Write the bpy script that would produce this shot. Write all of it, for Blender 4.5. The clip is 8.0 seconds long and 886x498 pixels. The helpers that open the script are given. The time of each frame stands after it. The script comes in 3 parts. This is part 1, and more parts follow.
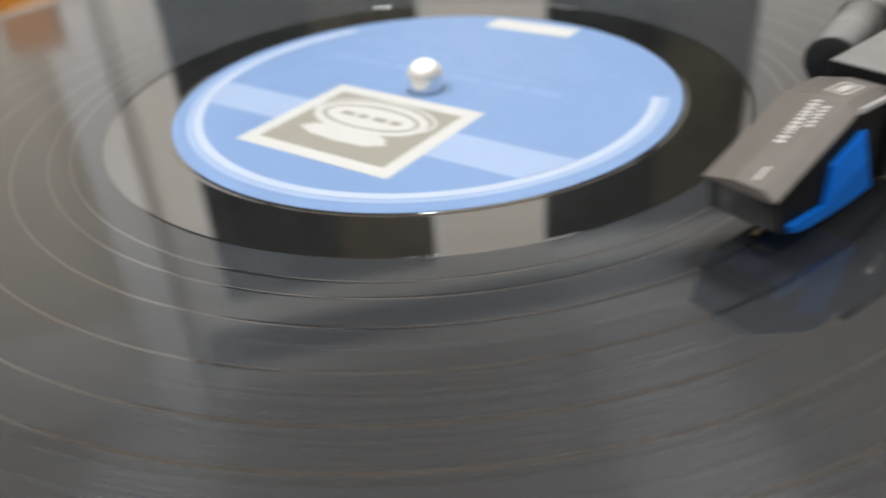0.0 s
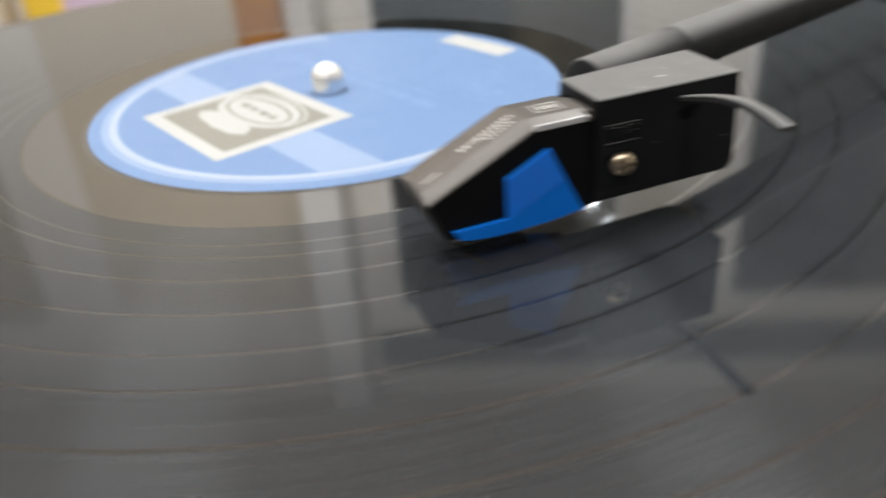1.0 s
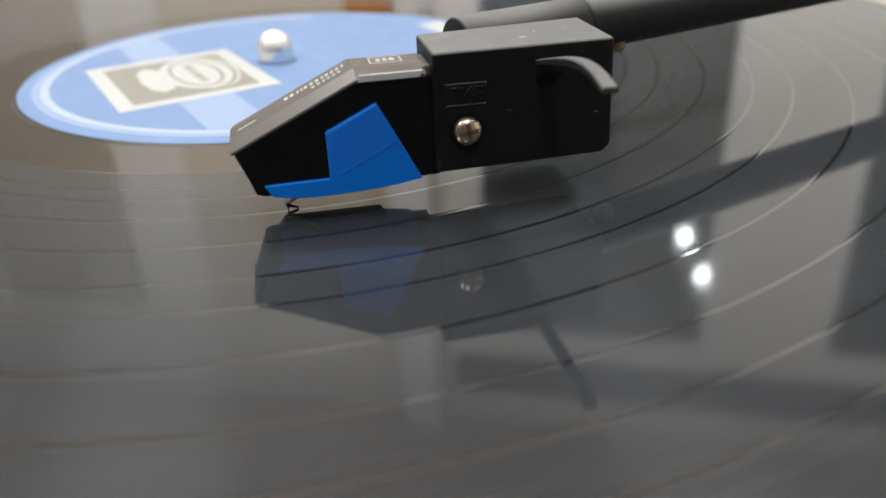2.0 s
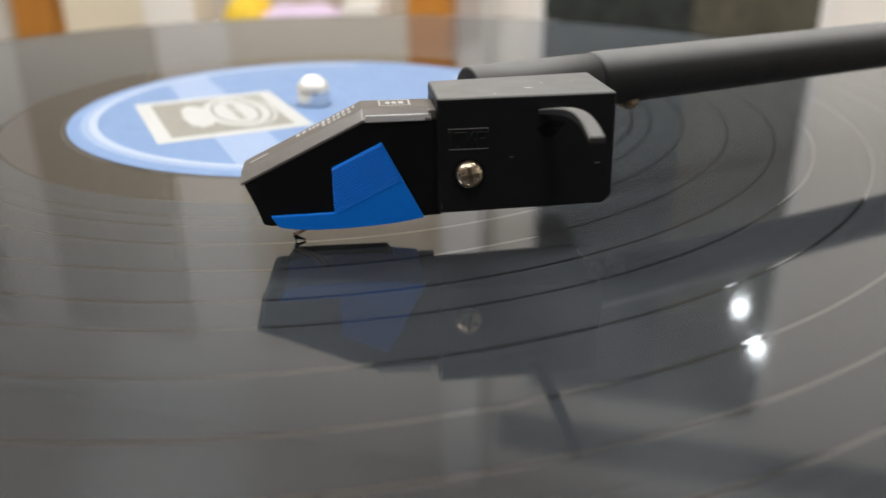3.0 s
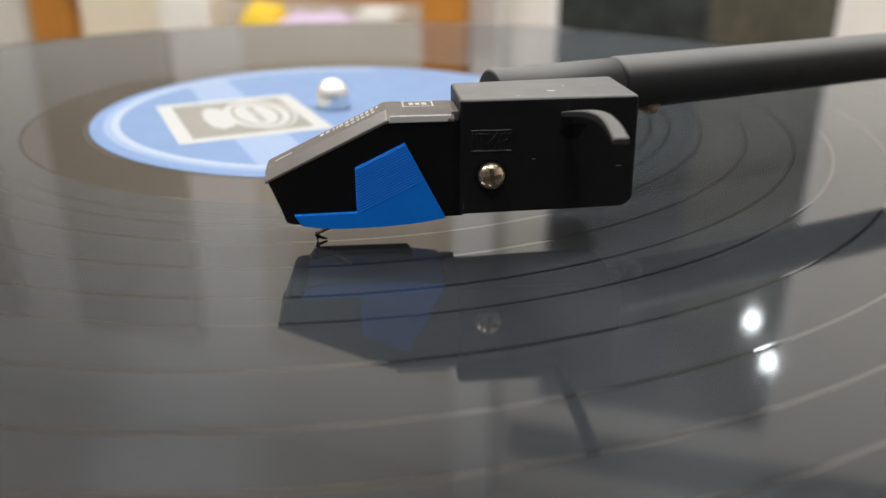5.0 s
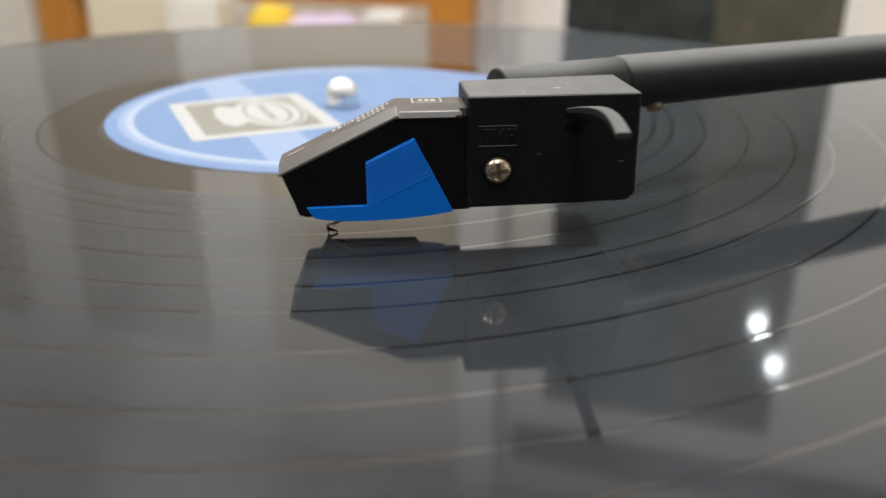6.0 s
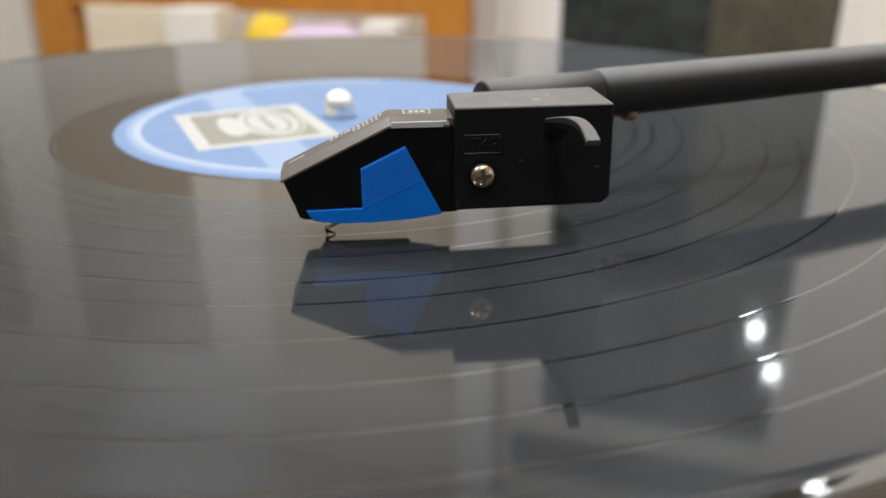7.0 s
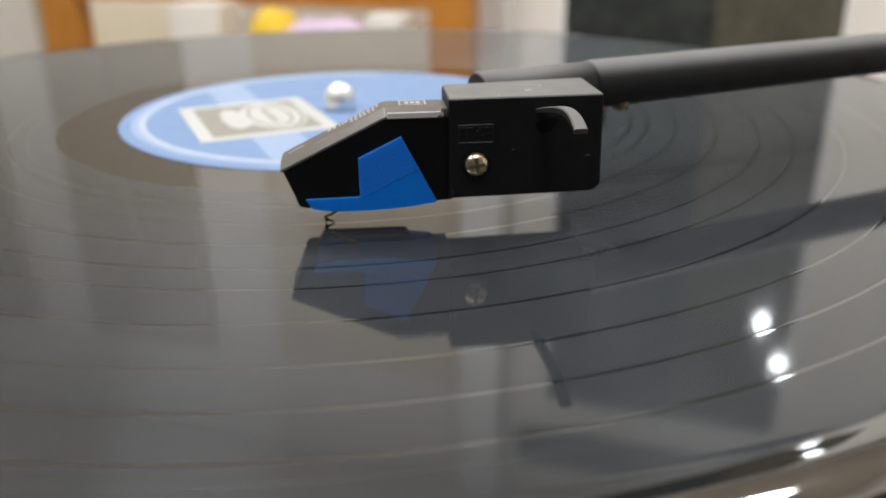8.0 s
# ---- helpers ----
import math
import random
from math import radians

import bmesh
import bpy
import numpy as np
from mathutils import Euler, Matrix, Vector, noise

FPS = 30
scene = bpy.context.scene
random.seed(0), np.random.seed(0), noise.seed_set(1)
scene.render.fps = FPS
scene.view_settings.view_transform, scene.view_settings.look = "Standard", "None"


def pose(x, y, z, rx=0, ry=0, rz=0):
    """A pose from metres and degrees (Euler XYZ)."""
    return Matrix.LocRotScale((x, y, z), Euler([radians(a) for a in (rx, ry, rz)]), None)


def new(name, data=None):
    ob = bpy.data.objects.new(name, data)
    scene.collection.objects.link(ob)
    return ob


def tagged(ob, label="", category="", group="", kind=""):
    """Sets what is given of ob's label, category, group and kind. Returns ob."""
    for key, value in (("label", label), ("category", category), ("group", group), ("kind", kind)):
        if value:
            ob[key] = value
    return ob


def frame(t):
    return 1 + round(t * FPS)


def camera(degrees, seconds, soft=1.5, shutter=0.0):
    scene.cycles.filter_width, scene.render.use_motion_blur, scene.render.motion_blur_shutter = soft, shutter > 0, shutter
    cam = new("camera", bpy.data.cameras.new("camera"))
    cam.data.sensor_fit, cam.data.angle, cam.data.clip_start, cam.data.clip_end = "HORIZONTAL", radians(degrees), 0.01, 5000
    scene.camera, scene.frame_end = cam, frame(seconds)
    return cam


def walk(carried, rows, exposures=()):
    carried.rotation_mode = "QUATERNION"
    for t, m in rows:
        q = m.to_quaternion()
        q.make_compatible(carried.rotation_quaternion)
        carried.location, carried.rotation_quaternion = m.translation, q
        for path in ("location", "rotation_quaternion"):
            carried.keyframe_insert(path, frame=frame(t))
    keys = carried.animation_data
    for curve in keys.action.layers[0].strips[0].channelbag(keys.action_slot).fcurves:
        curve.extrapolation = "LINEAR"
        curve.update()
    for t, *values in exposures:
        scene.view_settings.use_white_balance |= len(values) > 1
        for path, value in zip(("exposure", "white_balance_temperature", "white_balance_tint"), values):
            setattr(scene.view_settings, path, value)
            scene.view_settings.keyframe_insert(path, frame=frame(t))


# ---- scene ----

# ---- camera ----
cam = camera(57.69, 8.0, 1.4, 0.95)
cam.data.dof.use_dof = True
cam.data.dof.focus_distance = 0.102
cam.data.dof.aperture_fstop = 18.0
walk(cam, [
    (0.0, pose(0.03253, -0.14928, 0.05845, 57.736, 3.609, 9.649)),
    (0.5, pose(0.06326, -0.14886, 0.05823, 58.217, 3.391, 16.362)),
    (0.8, pose(0.08358, -0.14417, 0.05575, 59.552, 4.200, 21.993)),
    (1.2, pose(0.10855, -0.13552, 0.05248, 61.176, 3.763, 27.796)),
    (1.5, pose(0.11896, -0.13045, 0.04789, 62.076, 3.182, 30.578)),
    (1.7, pose(0.12014, -0.12176, 0.04326, 62.000, 2.695, 31.675)),
    (2.8, pose(0.13088, -0.11541, 0.03990, 66.024, 0.874, 39.027)),
    (3.0, pose(0.12975, -0.11637, 0.04052, 66.494, 0.465, 38.808)),
    (3.5, pose(0.12731, -0.11685, 0.03973, 66.581, 0.140, 38.772)),
    (4.0, pose(0.12798, -0.11828, 0.04027, 66.584, 0.126, 38.771)),
    (4.5, pose(0.12926, -0.11771, 0.03959, 67.208, 0.056, 39.827)),
    (5.8, pose(0.12937, -0.11966, 0.04025, 66.948, 0.027, 39.758)),
    (6.0, pose(0.13115, -0.12051, 0.03976, 67.294, -0.038, 40.258)),
    (6.5, pose(0.13430, -0.12261, 0.04053, 67.624, 0.087, 40.099)),
    (7.0, pose(0.13743, -0.12611, 0.04187, 67.911, 0.185, 40.024)),
    (7.5, pose(0.14016, -0.12822, 0.04237, 68.065, 0.431, 40.183)),
    (8.0, pose(0.14084, -0.12785, 0.04228, 67.453, 0.574, 40.314)),
], [(0.0, 0.05), (1.0, 0.10), (2.8, 0.07), (8.0, 0.04)])

# ---- light ----
world = bpy.data.worlds.new("night_room")
world.use_nodes = True
world.node_tree.nodes["Background"].inputs[0].default_value = (0.5, 0.55, 0.6, 1)
world.node_tree.nodes["Background"].inputs[1].default_value = 0.02
scene.world = world

# plan: record surface z = 0, spindle at the origin; the room turns 22.5 degrees against the turntable
FLOOR, CEIL, WALL_D = -0.62, 2.45, 3.0
ROOM = pose(0.13, -0.117, 0, 0, 0, 22.5)


# ---- materials ----
def mat(name, color, rough=0.5, metal=0.0, var=0.12, scale=40.0, bump=0.0, bscale=400.0, spec=0.5, coat=0.0, sheen_dust=0.0):
    """Principled surface with colour variation at two scales and fine relief."""
    m = bpy.data.materials.new(name)
    m.use_nodes = True
    nt = m.node_tree
    p = nt.nodes["Principled BSDF"]
    p.inputs["Roughness"].default_value = rough
    p.inputs["Metallic"].default_value = metal
    p.inputs["Specular IOR Level"].default_value = spec
    p.inputs["Coat Weight"].default_value = coat
    p.inputs["Coat Roughness"].default_value = 0.1
    tc = nt.nodes.new("ShaderNodeTexCoord")
    n1 = nt.nodes.new("ShaderNodeTexNoise")
    n1.inputs["Scale"].default_value = scale
    n1.inputs["Detail"].default_value = 6
    n2 = nt.nodes.new("ShaderNodeTexNoise")
    n2.inputs["Scale"].default_value = scale * 9
    n2.inputs["Detail"].default_value = 3
    nt.links.new(tc.outputs["Object"], n1.inputs["Vector"])
    nt.links.new(tc.outputs["Object"], n2.inputs["Vector"])
    mx = nt.nodes.new("ShaderNodeMath")
    mx.operation = "ADD"
    nt.links.new(n1.outputs["Fac"], mx.inputs[0])
    nt.links.new(n2.outputs["Fac"], mx.inputs[1])
    r = nt.nodes.new("ShaderNodeMapRange")
    r.inputs["From Min"].default_value = 0.6
    r.inputs["From Max"].default_value = 1.4
    r.inputs["To Min"].default_value = 1 - var
    r.inputs["To Max"].default_value = 1 + var
    nt.links.new(mx.outputs[0], r.inputs["Value"])
    mul = nt.nodes.new("ShaderNodeVectorMath")
    mul.operation = "SCALE"
    mul.inputs[0].default_value = color
    nt.links.new(r.outputs[0], mul.inputs["Scale"])
    out = mul.outputs[0]
    if sheen_dust:
        # pale upward faces paint a grazing-light sheen into the colour, with denser dust specks
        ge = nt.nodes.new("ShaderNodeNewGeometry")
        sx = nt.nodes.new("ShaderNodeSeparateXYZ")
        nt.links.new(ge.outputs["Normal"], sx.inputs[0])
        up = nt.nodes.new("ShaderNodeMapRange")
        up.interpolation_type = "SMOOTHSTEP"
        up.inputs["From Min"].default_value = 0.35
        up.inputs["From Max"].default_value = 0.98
        up.inputs["To Max"].default_value = sheen_dust
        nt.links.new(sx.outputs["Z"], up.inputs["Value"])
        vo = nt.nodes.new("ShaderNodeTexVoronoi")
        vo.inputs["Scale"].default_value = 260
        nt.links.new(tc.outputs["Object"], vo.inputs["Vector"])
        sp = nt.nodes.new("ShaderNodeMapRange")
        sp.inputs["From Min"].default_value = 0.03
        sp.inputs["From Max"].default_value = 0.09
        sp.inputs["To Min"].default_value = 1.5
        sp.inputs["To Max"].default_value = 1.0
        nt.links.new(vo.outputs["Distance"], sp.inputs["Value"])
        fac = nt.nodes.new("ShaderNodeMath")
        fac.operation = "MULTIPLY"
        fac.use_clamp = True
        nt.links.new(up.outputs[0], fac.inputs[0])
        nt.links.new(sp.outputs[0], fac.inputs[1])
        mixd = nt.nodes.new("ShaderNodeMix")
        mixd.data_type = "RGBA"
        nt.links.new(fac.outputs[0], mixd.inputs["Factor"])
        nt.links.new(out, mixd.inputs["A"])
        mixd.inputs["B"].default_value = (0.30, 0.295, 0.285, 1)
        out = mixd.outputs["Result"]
    nt.links.new(out, p.inputs["Base Color"])
    rr = nt.nodes.new("ShaderNodeMapRange")
    rr.inputs["From Min"].default_value = 0.3
    rr.inputs["From Max"].default_value = 0.7
    rr.inputs["To Min"].default_value = rough * 0.85
    rr.inputs["To Max"].default_value = min(1.0, rough * 1.15)
    nt.links.new(n1.outputs["Fac"], rr.inputs["Value"])
    nt.links.new(rr.outputs[0], p.inputs["Roughness"])
    if bump:
        nb = nt.nodes.new("ShaderNodeTexNoise")
        nb.inputs["Scale"].default_value = bscale
        nb.inputs["Detail"].default_value = 4
        nt.links.new(tc.outputs["Object"], nb.inputs["Vector"])
        b = nt.nodes.new("ShaderNodeBump")
        b.inputs["Strength"].default_value = bump
        b.inputs["Distance"].default_value = 0.3 / bscale
        nt.links.new(nb.outputs["Fac"], b.inputs["Height"])
        nt.links.new(b.outputs[0], p.inputs["Normal"])
    return m


def vinyl(name, base, coat, ior, gloss, sheen=0.0, haze=0.0, tint=(0.74, 0.88, 1.0), ring=0.1):
    """Pressed vinyl: a mirror-like skin; on grooves also light strewn across the grooves by their walls."""
    m = bpy.data.materials.new(name)
    m.use_nodes = True
    nt = m.node_tree
    p = nt.nodes["Principled BSDF"]
    out = nt.nodes["Material Output"]
    p.inputs["Coat Weight"].default_value = coat
    p.inputs["Coat IOR"].default_value = ior
    p.inputs["Specular IOR Level"].default_value = 0.0
    p.inputs["Roughness"].default_value = 0.6
    p.inputs["Sheen Weight"].default_value = haze
    p.inputs["Sheen Roughness"].default_value = 0.35
    p.inputs["Sheen Tint"].default_value = (*tint, 1)
    tc = nt.nodes.new("ShaderNodeTexCoord")
    flat = nt.nodes.new("ShaderNodeVectorMath")
    flat.operation = "MULTIPLY"
    flat.inputs[1].default_value = (1, 1, 0)
    nt.links.new(tc.outputs["Object"], flat.inputs[0])
    ln = nt.nodes.new("ShaderNodeVectorMath")
    ln.operation = "LENGTH"
    nt.links.new(flat.outputs[0], ln.inputs[0])
    # fine rings round the centre
    n1 = nt.nodes.new("ShaderNodeTexNoise")
    n1.noise_dimensions = "1D"
    n1.inputs["Scale"].default_value = 900
    n1.inputs["Detail"].default_value = 5
    nt.links.new(ln.outputs["Value"], n1.inputs["W"])
    r = nt.nodes.new("ShaderNodeMapRange")
    r.inputs["From Min"].default_value = 0.3
    r.inputs["From Max"].default_value = 0.7
    r.inputs["To Min"].default_value = 1 - ring
    r.inputs["To Max"].default_value = 1 + ring
    nt.links.new(n1.outputs["Fac"], r.inputs["Value"])
    mul = nt.nodes.new("ShaderNodeVectorMath")
    mul.operation = "SCALE"
    mul.inputs[0].default_value = base
    nt.links.new(r.outputs[0], mul.inputs["Scale"])
    nt.links.new(mul.outputs[0], p.inputs["Base Color"])
    # faint handling haze in the gloss
    hz = nt.nodes.new("ShaderNodeTexNoise")
    hz.inputs["Scale"].default_value = 22
    hz.inputs["Detail"].default_value = 4
    hz.inputs["Distortion"].default_value = 0.8
    nt.links.new(tc.outputs["Object"], hz.inputs["Vector"])
    hr = nt.nodes.new("ShaderNodeMapRange")
    hr.inputs["From Min"].default_value = 0.35
    hr.inputs["From Max"].default_value = 0.7
    hr.inputs["To Min"].default_value = gloss * 0.7
    hr.inputs["To Max"].default_value = gloss * 1.3
    nt.links.new(hz.outputs["Fac"], hr.inputs["Value"])
    nt.links.new(hr.outputs[0], p.inputs["Coat Roughness"])
    if sheen:
        tg = nt.nodes.new("ShaderNodeTangent")
        tg.direction_type, tg.axis = "RADIAL", "Z"
        total = p.outputs[0]
        # a broad fan from the groove walls and a narrow one from their rounded lips
        for weight, rough, aniso, colour in ((sheen, 0.60, 0.35, tint), (sheen * 0.25, 0.20, 0.85, (0.92, 0.96, 1.0))):
            g = nt.nodes.new("ShaderNodeBsdfAnisotropic")
            g.inputs["Roughness"].default_value = rough
            g.inputs["Anisotropy"].default_value = aniso
            sc = nt.nodes.new("ShaderNodeVectorMath")
            sc.operation = "SCALE"
            sc.inputs[0].default_value = tuple(c * weight for c in colour)
            nt.links.new(r.outputs[0], sc.inputs["Scale"])
            nt.links.new(sc.outputs[0], g.inputs["Color"])
            nt.links.new(tg.outputs[0], g.inputs["Tangent"])
            add = nt.nodes.new("ShaderNodeAddShader")
            nt.links.new(total, add.inputs[0])
            nt.links.new(g.outputs[0], add.inputs[1])
            total = add.outputs[0]
        nt.links.new(total, out.inputs["Surface"])
    return m


def wood(name, c1, c2, rough=0.45, axis=(3, 3, 0.6)):
    m = bpy.data.materials.new(name)
    m.use_nodes = True
    nt = m.node_tree
    p = nt.nodes["Principled BSDF"]
    p.inputs["Roughness"].default_value = rough
    tc = nt.nodes.new("ShaderNodeTexCoord")
    mp = nt.nodes.new("ShaderNodeMapping")
    mp.inputs["Scale"].default_value = axis
    n = nt.nodes.new("ShaderNodeTexNoise")
    n.inputs["Scale"].default_value = 12
    n.inputs["Detail"].default_value = 8
    n.inputs["Distortion"].default_value = 0.6
    cr = nt.nodes.new("ShaderNodeValToRGB")
    cr.color_ramp.elements[0].color = (*c1, 1)
    cr.color_ramp.elements[0].position = 0.3
    cr.color_ramp.elements[1].color = (*c2, 1)
    cr.color_ramp.elements[1].position = 0.7
    nt.links.new(tc.outputs["Object"], mp.inputs[0])
    nt.links.new(mp.outputs[0], n.inputs["Vector"])
    nt.links.new(n.outputs["Fac"], cr.inputs[0])
    nt.links.new(cr.outputs[0], p.inputs["Base Color"])
    return m


def glow(name, color, strength):
    m = bpy.data.materials.new(name)
    m.use_nodes = True
    nt = m.node_tree
    nt.nodes.clear()
    o = nt.nodes.new("ShaderNodeOutputMaterial")
    e = nt.nodes.new("ShaderNodeEmission")
    e.inputs[0].default_value = (*color, 1)
    e.inputs[1].default_value = strength
    nt.links.new(e.outputs[0], o.inputs[0])
    return m


M_GROOVE = vinyl("vinyl_grooves", (0.0180, 0.0190, 0.0210), 1.0, 1.76, 0.058, sheen=0.016, haze=0.22)
M_GAP = vinyl("vinyl_gap", (0.014, 0.0145, 0.0155), 1.0, 2.75, 0.04)
M_WAX = vinyl("vinyl_smooth", (0.006, 0.006, 0.0065), 1.0, 3.5, 0.03)
M_LABEL = mat("label_paper", (0.158, 0.255, 0.448), 0.45, var=0.04, scale=120, bump=0.05, bscale=3000)
M_LABEL_PALE = mat("label_pale_print", (0.27, 0.355, 0.52), 0.5, var=0.04, scale=120)
M_LABEL_MID = mat("label_text_print", (0.185, 0.285, 0.485), 0.5, var=0.05, scale=300)
M_LABEL_WHITE = mat("label_white_print", (0.48, 0.48, 0.465), 0.5, var=0.04, scale=200)
M_LABEL_GREY = mat("label_grey_print", (0.255, 0.245, 0.21), 0.5, var=0.08, scale=300)
M_LABEL_RIM = mat("label_rim_print", (0.38, 0.44, 0.55), 0.5, var=0.04, scale=200)
M_DOME = mat("frosted_steel", (0.86, 0.84, 0.80), 0.62, 1.0, var=0.06, scale=300)
M_STEEL = mat("polished_steel", (0.80, 0.79, 0.77), 0.22, 1.0, var=0.06, scale=300)
M_SCREW = mat("nickel_screw", (0.60, 0.50, 0.37), 0.3, 1.0, var=0.1, scale=900)
M_BLACK = mat("black_abs_plastic", (0.004, 0.004, 0.0045), 0.45, var=0.2, scale=300, bump=0.15, bscale=6000, spec=0.16)
M_SHELL = mat("matte_black_headshell", (0.0075, 0.008, 0.009), 0.45, var=0.2, scale=250, bump=0.2, bscale=5000, spec=0.15, sheen_dust=0.57)
M_TUBE = mat("satin_black_tube", (0.010, 0.0105, 0.0115), 0.68, var=0.2, scale=200, bump=0.2, bscale=4000, spec=0.3, sheen_dust=0.56)
M_COVER = mat("grey_metallic_cover", (0.122, 0.109, 0.098), 0.42, 0.2, var=0.06, scale=500, bump=0.05, bscale=8000)
M_LIP = mat("silver_cover_lip", (0.62, 0.62, 0.63), 0.4, 0.3, var=0.05, scale=500)
M_BLUE = mat("blue_stylus_plastic", (0.0012, 0.170, 0.71), 0.5, var=0.05, scale=300, bump=0.05, bscale=6000, spec=0.18)
M_PRINT = mat("pale_print", (0.50, 0.485, 0.455), 0.5, var=0.05, scale=400)
M_SLOT = mat("screw_slot_metal", (0.20, 0.16, 0.11), 0.4, 0.8, var=0.1, scale=900)
M_NICK = mat("worn_plastic_nick", (0.07, 0.07, 0.072), 0.5, var=0.2, scale=900)
M_LIFT_SHADE = mat("lift_shade_black", (0.003, 0.003, 0.003), 0.8, var=0.2, scale=900, spec=0.1)
M_ALU = mat("cantilever_metal", (0.45, 0.36, 0.25), 0.35, 0.9, var=0.1, scale=900)
M_LIFT = mat("finger_lift_metal", (0.025, 0.025, 0.026), 0.4, 0.0, var=0.1, scale=500, sheen_dust=0.5)
M_RUBBER = mat("rubber_mat", (0.03, 0.03, 0.03), 0.7, var=0.15, scale=200)
M_PLATTER = mat("cast_platter", (0.30, 0.30, 0.31), 0.3, 0.9, var=0.06, scale=100)
M_PLINTH = wood("plinth_veneer", (0.16, 0.09, 0.04), (0.26, 0.15, 0.07), 0.4, (1, 8, 8))
M_STAND = wood("stand_wood", (0.20, 0.12, 0.06), (0.32, 0.20, 0.10), 0.45, (1, 8, 8))
M_WALL = mat("white_wall_paint", (0.83, 0.80, 0.75), 0.85, var=0.03, scale=2.0, bump=0.1, bscale=150)
M_REAR = mat("rear_light_absorber", (0.10, 0.09, 0.085), 0.85, var=0.05, scale=2.0, bump=0.1, bscale=150)
M_DOOR = mat("beige_door_paint", (0.50, 0.45, 0.37), 0.55, var=0.05, scale=4.0)
M_BEIGE = mat("beige_wall_paint", (0.70, 0.63, 0.52), 0.85, var=0.04, scale=2.0, bump=0.1, bscale=150)
M_CEIL = mat("ceiling_paint", (0.86, 0.81, 0.745), 0.9, var=0.03, scale=1.5, bump=0.1, bscale=120)
M_TRIM = mat("white_trim_paint", (0.84, 0.83, 0.82), 0.5, var=0.03, scale=5)
M_DARKTRIM = mat("dark_rail_paint", (0.10, 0.095, 0.09), 0.6, var=0.1, scale=6)
M_FLOOR = wood("floor_wood", (0.20, 0.14, 0.09), (0.32, 0.23, 0.15), 0.4, (8, 1, 8))
M_GLASS = mat("dark_night_glass", (0.036, 0.042, 0.040), 0.30, var=0.7, scale=2.2, spec=0.15)
M_GLASS_PALE = mat("dark_olive_glass", (0.088, 0.083, 0.064), 0.30, var=0.5, scale=3.0, spec=0.15)
M_ORANGE = wood("orange_varnished_wood", (0.42, 0.16, 0.02), (0.58, 0.25, 0.04), 0.4, (8, 8, 1))
M_PANEL = mat("beige_panel_laminate", (0.78, 0.71, 0.56), 0.6, var=0.05, scale=6)
M_WHITEBOX = mat("white_card", (0.84, 0.82, 0.78), 0.6, var=0.05, scale=10)
M_YELLOW = mat("yellow_fabric", (0.84, 0.58, 0.05), 0.8, var=0.12, scale=12, bump=0.3, bscale=200)
M_LILAC = mat("lilac_fabric", (0.68, 0.55, 0.72), 0.85, var=0.15, scale=14, bump=0.3, bscale=200)
M_WINDOW_SPOT = glow("window_spot_glow", (0.90, 0.965, 1.0), 48.0)
M_FILL = glow("fill_lamp_diffuser", (0.972, 0.985, 0.985), 45.0)


# ---- building helpers ----
def part(name, bm, material, parent=None, label="", smooth=False):
    me = bpy.data.meshes.new(name)
    bmesh.ops.recalc_face_normals(bm, faces=bm.faces)
    if smooth:
        for f in bm.faces:
            f.smooth = True
    bm.to_mesh(me)
    bm.free()
    for m in (material if isinstance(material, (list, tuple)) else [material]):
        me.materials.append(m)
    ob = new(name, me)
    if parent is not None:
        ob.parent = parent
    if label:
        ob["label"] = label
    return ob


def thing(name, label, category, m=None, kind="", group=""):
    ob = new(name)
    if m is not None:
        ob.matrix_world = m
    return tagged(ob, label, category, group, kind)


def box(x0, x1, y0, y1, z0, z1, bevel=0.0, seg=2):
    bm = bmesh.new()
    bmesh.ops.create_cube(bm, size=1)
    bmesh.ops.scale(bm, vec=(x1 - x0, y1 - y0, z1 - z0), verts=bm.verts)
    bmesh.ops.translate(bm, vec=((x0 + x1) / 2, (y0 + y1) / 2, (z0 + z1) / 2), verts=bm.verts)
    if bevel:
        bmesh.ops.bevel(bm, geom=bm.edges[:], offset=bevel, segments=seg, affect="EDGES", profile=0.5)
    return bm


def prism(poly, y0, y1, bevel=0.0, seg=2):
    """A polygon in x, z drawn out along y."""
    bm = bmesh.new()
    a = [bm.verts.new((x, y0, z)) for x, z in poly]
    b = [bm.verts.new((x, y1, z)) for x, z in poly]
    bm.faces.new(a)
    bm.faces.new(b)
    for i in range(len(poly)):
        j = (i + 1) % len(poly)
        bm.faces.new((a[i], a[j], b[j], b[i]))
    bmesh.ops.recalc_face_normals(bm, faces=bm.faces)
    if bevel:
        bmesh.ops.bevel(bm, geom=bm.edges[:], offset=bevel, segments=seg, affect="EDGES", profile=0.5)
    return bm


def plate(poly, z0, z1, bevel=0.0):
    """A polygon in x, y drawn out along z."""
    bm = bmesh.new()
    a = [bm.verts.new((x, y, z0)) for x, y in poly]
    b = [bm.verts.new((x, y, z1)) for x, y in poly]
    bm.faces.new(a)
    bm.faces.new(b)
    for i in range(len(poly)):
        j = (i + 1) % len(poly)
        bm.faces.new((a[i], a[j], b[j], b[i]))
    bmesh.ops.recalc_face_normals(bm, faces=bm.faces)
    if bevel:
        bmesh.ops.bevel(bm, geom=bm.edges[:], offset=bevel, segments=2, affect="EDGES")
    return bm


